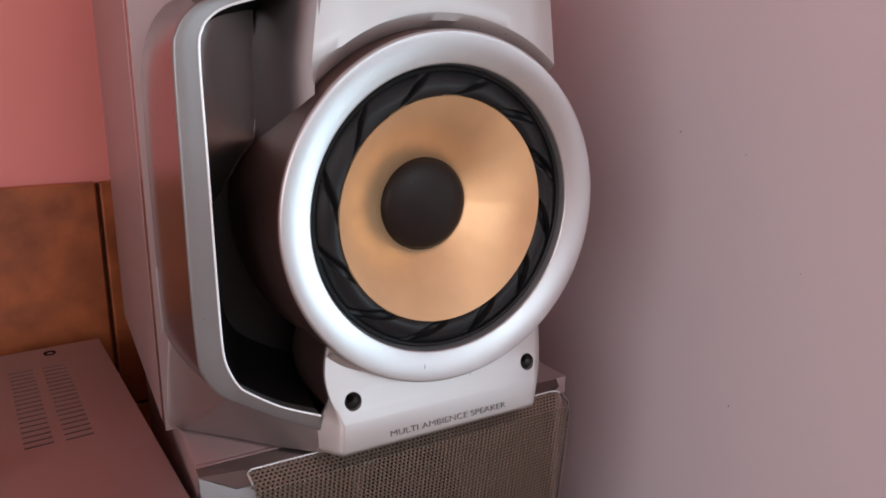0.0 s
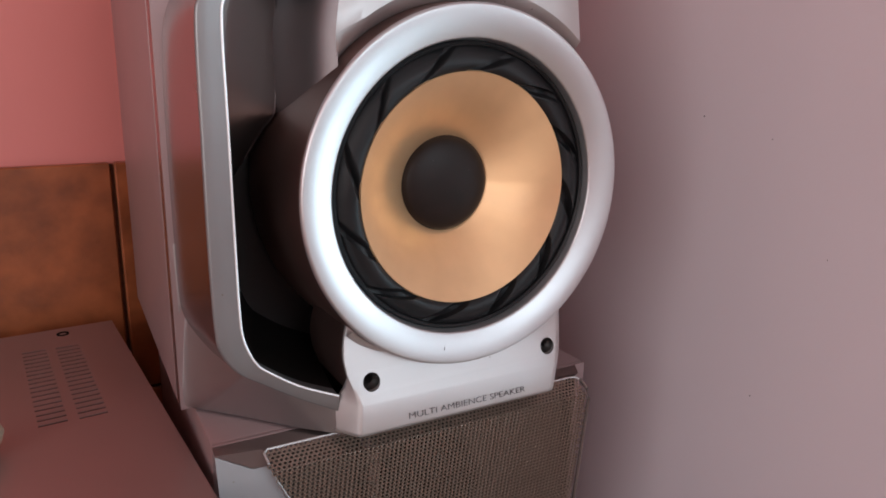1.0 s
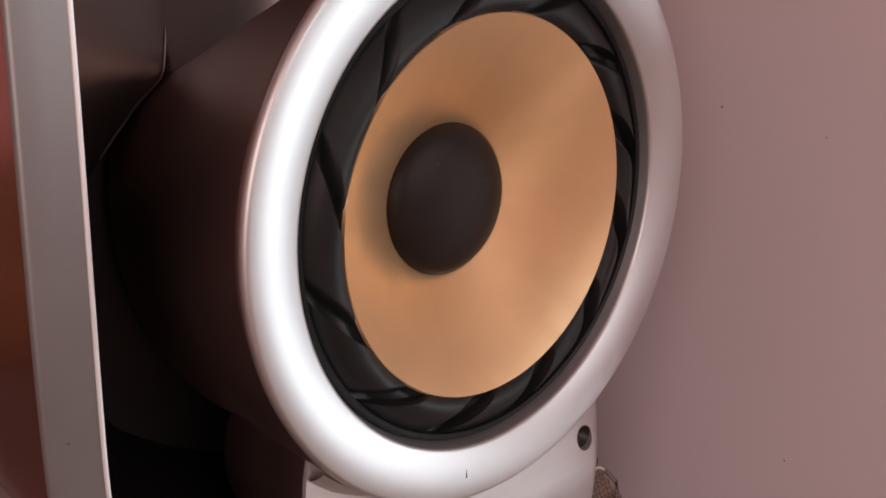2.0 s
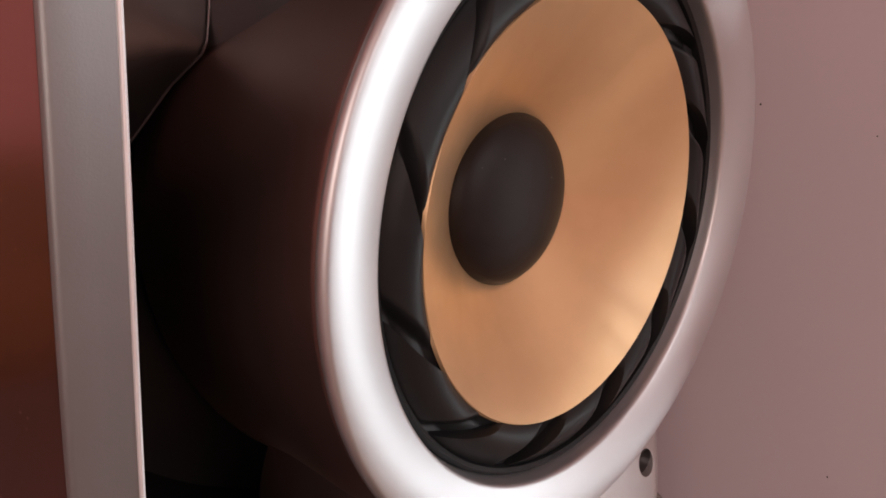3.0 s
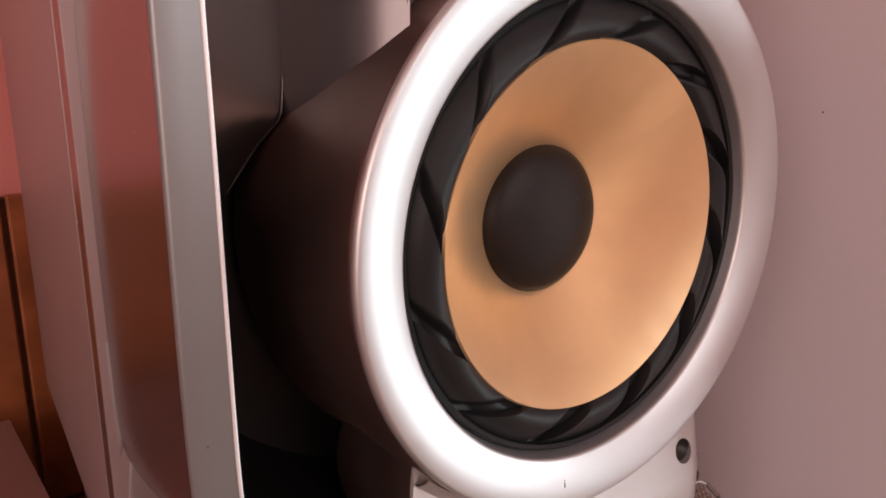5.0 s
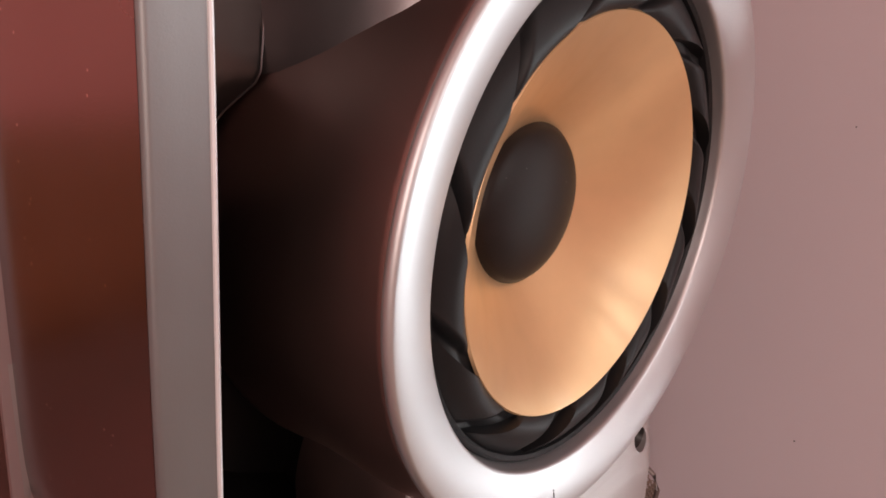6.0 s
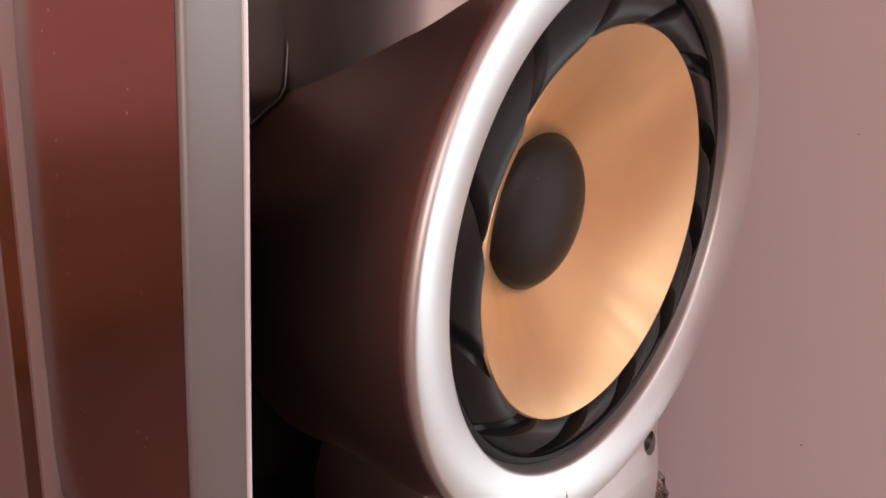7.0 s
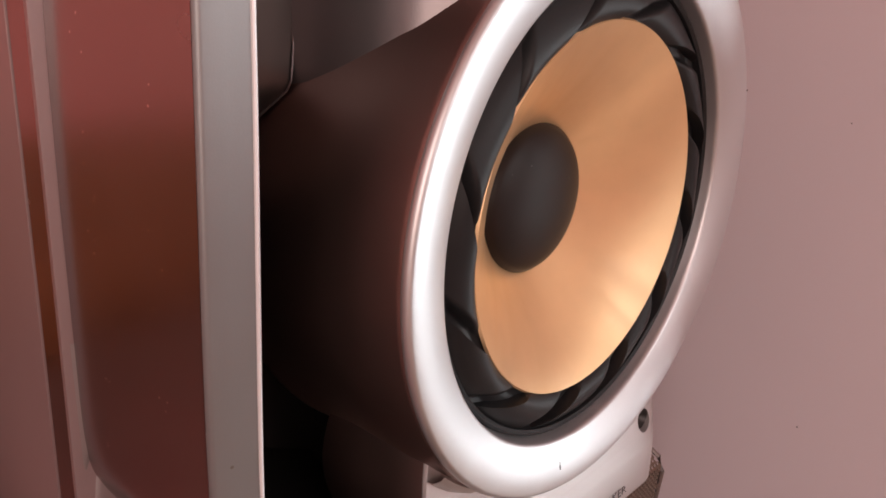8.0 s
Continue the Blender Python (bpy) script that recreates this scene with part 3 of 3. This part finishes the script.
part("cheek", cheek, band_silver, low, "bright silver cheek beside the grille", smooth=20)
bm = bmesh.new()
box(bm, 0.0930, 0.0945, 0.0190, 0.0300, TABLE, LT - 0.003)
part("right_edge", bm, plate_silver, low, smooth=0)
# grille backing box, driver and rib
bm = bmesh.new()
box(bm, -0.100, 0.092, 0.0275, 0.0298, TABLE + 0.002, LT - 0.003)
part("baffle", bm, baffle_mat, low, smooth=0)
part("driver", lathe([(0.034, 0.013), (0.032, 0.003), (0.028, 0.002), (0.025, 0.006), (0.011, 0.013), (0.009, 0.009), (0, 0.006)], 64, (-0.012, 0.012, Z0 - 0.180)), dark, low, "dark round driver behind the grille")
bm = bmesh.new()
box(bm, -0.0535, -0.0475, 0.0085, 0.0270, TABLE + 0.004, LT - 0.014)
part("rib", bm, side_silver, low)


def sheet(s, x):
    """A point of the bent grille at s metres down from its top rear edge."""
    if s < 0.014:
        y, z = 0.0140 - s * 0.80, LT - 0.0005 - s * 0.50
    else:
        d = s - 0.014
        y, z = 0.0140 - 0.014 * 0.80 + d * 0.03, LT - 0.0005 - 0.014 * 0.50 - d
    return Vector((x, y, z))


verts, faces = [], []
PX = 0.00255
PZ = PX * math.sqrt(3) / 2
hexa = [(math.cos(math.pi / 6 + k * math.pi / 3), math.sin(math.pi / 6 + k * math.pi / 3)) for k in range(6)]
for r in range(int(0.125 / PZ)):
    s0 = 0.0015 + r * PZ
    left = -0.1070 + max(0, s0 - 0.012) * 0.48 if s0 < 0.08 else -0.0745
    right = 0.0915 - max(0, s0 - 0.018) * 0.06
    for c in range(int((right - left) / PX)):
        x0 = left + (c + 0.5 * (r % 2)) * PX
        i = len(verts)
        for rad in (PX / math.sqrt(3), PX * 0.38):
            for hx, hz in hexa:
                verts.append(sheet(s0 - hz * rad, x0 + hx * rad))
        for hx, hz in hexa:
            verts.append(sheet(s0 - hz * PX * 0.38, x0 + hx * PX * 0.38) + Vector((0, 0.0008, 0)))
        for k in range(6):
            j = (k + 1) % 6
            faces.append((i + k, i + j, i + 6 + j, i + 6 + k))
            faces.append((i + 6 + k, i + 6 + j, i + 12 + j, i + 12 + k))
me = bpy.data.meshes.new("grille")
me.from_pydata(verts, [], faces)
me.materials.append(grille_metal)
grille = new("grille", me)
grille.parent = low
grille.location = -origin(low)
tagged(grille, "brown perforated metal grille", kind="stuff")


def tube(points, r, seg=8):
    rows = []
    for k, p in enumerate(points):
        d = (points[min(k + 1, len(points) - 1)] - points[max(k - 1, 0)]).normalized()
        a = d.cross(Vector((0, 0, 1)) if abs(d.z) < 0.9 else Vector((0, 1, 0))).normalized()
        b = d.cross(a)
        rows.append([p + r * (a * math.cos(2 * math.pi * q / seg) + b * math.sin(2 * math.pi * q / seg)) for q in range(seg)])
    return loft(rows, closed=True, caps=True)


part("hair_mark", tube([up(p) for p in ((-0.0169, -0.0058, -0.0812), (-0.0165, -0.0053, -0.0801), (-0.0163, -0.0049, -0.0791))], 0.0002, 6), lint, speaker, "tiny dark fibre stuck on the ring")
part("edge_trim", tube(ring_row(0.985, 0.0143), 0.00058), trim_bright, frame_band, "thin bright edge trim")
part("crease_line", tube([p + Vector((-0.0001, -0.0013, -0.0004)) for p in CREASE[1:]], 0.0003), column_mat, speaker, "fine bright crease")
rim = [sheet(0.06, -0.0845), sheet(0.020, -0.1040), sheet(0.008, -0.1070), sheet(0.002, -0.1080), sheet(0.0, -0.1060), sheet(0.0, 0.0), sheet(0.0, 0.085), sheet(0.001, 0.0895), sheet(0.004, 0.0915)]
part("grille_side", tube([sheet(0.003, 0.0915), sheet(0.010, 0.0922), sheet(0.018, 0.0920), sheet(0.125, 0.0860)], 0.0011), plate_silver, low)
part("grille_rim", tube(rim, 0.0006), silver, low, "thin bright rim of the grille")


# ---- hi-fi deck ----
DT = Z0 - 0.140
deck = thing("hifi_deck", (-0.30, 0.1, TABLE), "silver-pink steel hi-fi deck with slotted vents in its top", "hi-fi deck")
P0 = Vector((-0.1345, 0.027, 0))
dm = Matrix.Translation(P0) @ Matrix.Rotation(TURN + radians(0.3), 4, "Z")


def deck_part(name, bm, mat, label="", parent=deck, smooth=35):
    bmesh.ops.transform(bm, matrix=dm, verts=bm.verts)
    return part(name, bm, mat, parent, label, smooth)


bm = bmesh.new()
box(bm, -0.35, 0.0, -0.10, 0.258, TABLE + 0.008, DT - 0.0012, 0.002)
deck_part("case", bm, deck_metal)
for x in (-0.32, -0.04):
    for y in (-0.07, 0.22):
        bm = lathe([(0, -0.004), (0.012, -0.004), (0.012, 0.004), (0, 0.004)], 24)
        bmesh.ops.rotate(bm, cent=(0, 0, 0), matrix=Matrix.Rotation(radians(90), 3, "X"), verts=bm.verts)
        bmesh.ops.translate(bm, vec=(x, y, TABLE + 0.004), verts=bm.verts)
        deck_part("foot", bm, rubber)
# top sheet with real slots: strips between the slots
slots = []
inv = dm.inverted()
for a, b in (((-0.2191, 0.2398), (-0.2038, 0.2373)), ((-0.1982, 0.2399), (-0.1830, 0.2388))):
    p, q = inv @ Vector((*a, 0)), inv @ Vector((*b, 0))
    slots.append((p.x, q.x, (p.y + q.y) / 2))
bm = bmesh.new()
xs = [-0.35, slots[0][0], slots[0][1], slots[1][0], slots[1][1], 0.0]
n_slot, pitch = 18, 0.00705
for c in range(5):
    if c in (1, 3):
        ytop = slots[0 if c == 1 else 1][2]
        y = 0.258
        for k in range(n_slot):
            ys = ytop - k * pitch
            box(bm, xs[c], xs[c + 1], ys + 0.0012, y, DT - 0.0012, DT)
            y = ys - 0.0012
        box(bm, xs[c], xs[c + 1], -0.10, y, DT - 0.0012, DT)
    else:
        box(bm, xs[c], xs[c + 1], -0.10, 0.258, DT - 0.0012, DT)
bmesh.ops.remove_doubles(bm, verts=bm.verts, dist=1e-6)
deck_part("top_sheet", bm, deck_metal, smooth=0)
# thin black sheet on the solid case, painted shade under the slots
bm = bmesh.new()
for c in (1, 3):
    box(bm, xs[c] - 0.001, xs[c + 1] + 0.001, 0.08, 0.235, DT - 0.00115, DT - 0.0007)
deck_part("vent_shade_sheet", bm, dark, "flat black sheet for the shade inside the vents", smooth=0)
bm = lathe([(0, -0.0002), (0.0042, -0.0002), (0.0042, 0.0006), (0.003, 0.0006), (0.0022, -0.0002)], 24)
bmesh.ops.rotate(bm, cent=(0, 0, 0), matrix=Matrix.Rotation(radians(90), 3, "X"), verts=bm.verts)
hole = inv @ Vector((-0.1935, 0.2732, 0))
bmesh.ops.translate(bm, vec=(hole.x, hole.y - 0.006, DT), verts=bm.verts)
deck_part("screw", bm, dark, "dark screw")

# small pot standing on the deck
pot = thing("pot", (-0.2355, 0.094, DT), "small rounded beige pot standing on the hi-fi deck", "pot")
bm = lathe([(0, 0), (0.006, 0), (0.008, 0.002), (0.0125, 0.008), (0.014, 0.013), (0.012, 0.018), (0.007, 0.021), (0.006, 0.0205), (0, 0.019)], 40)
bmesh.ops.rotate(bm, cent=(0, 0, 0), matrix=Matrix.Rotation(radians(90), 3, "X"), verts=bm.verts)
bmesh.ops.translate(bm, vec=(-0.2355, 0.094, DT), verts=bm.verts)
part("vessel", bm, ceramic, pot)
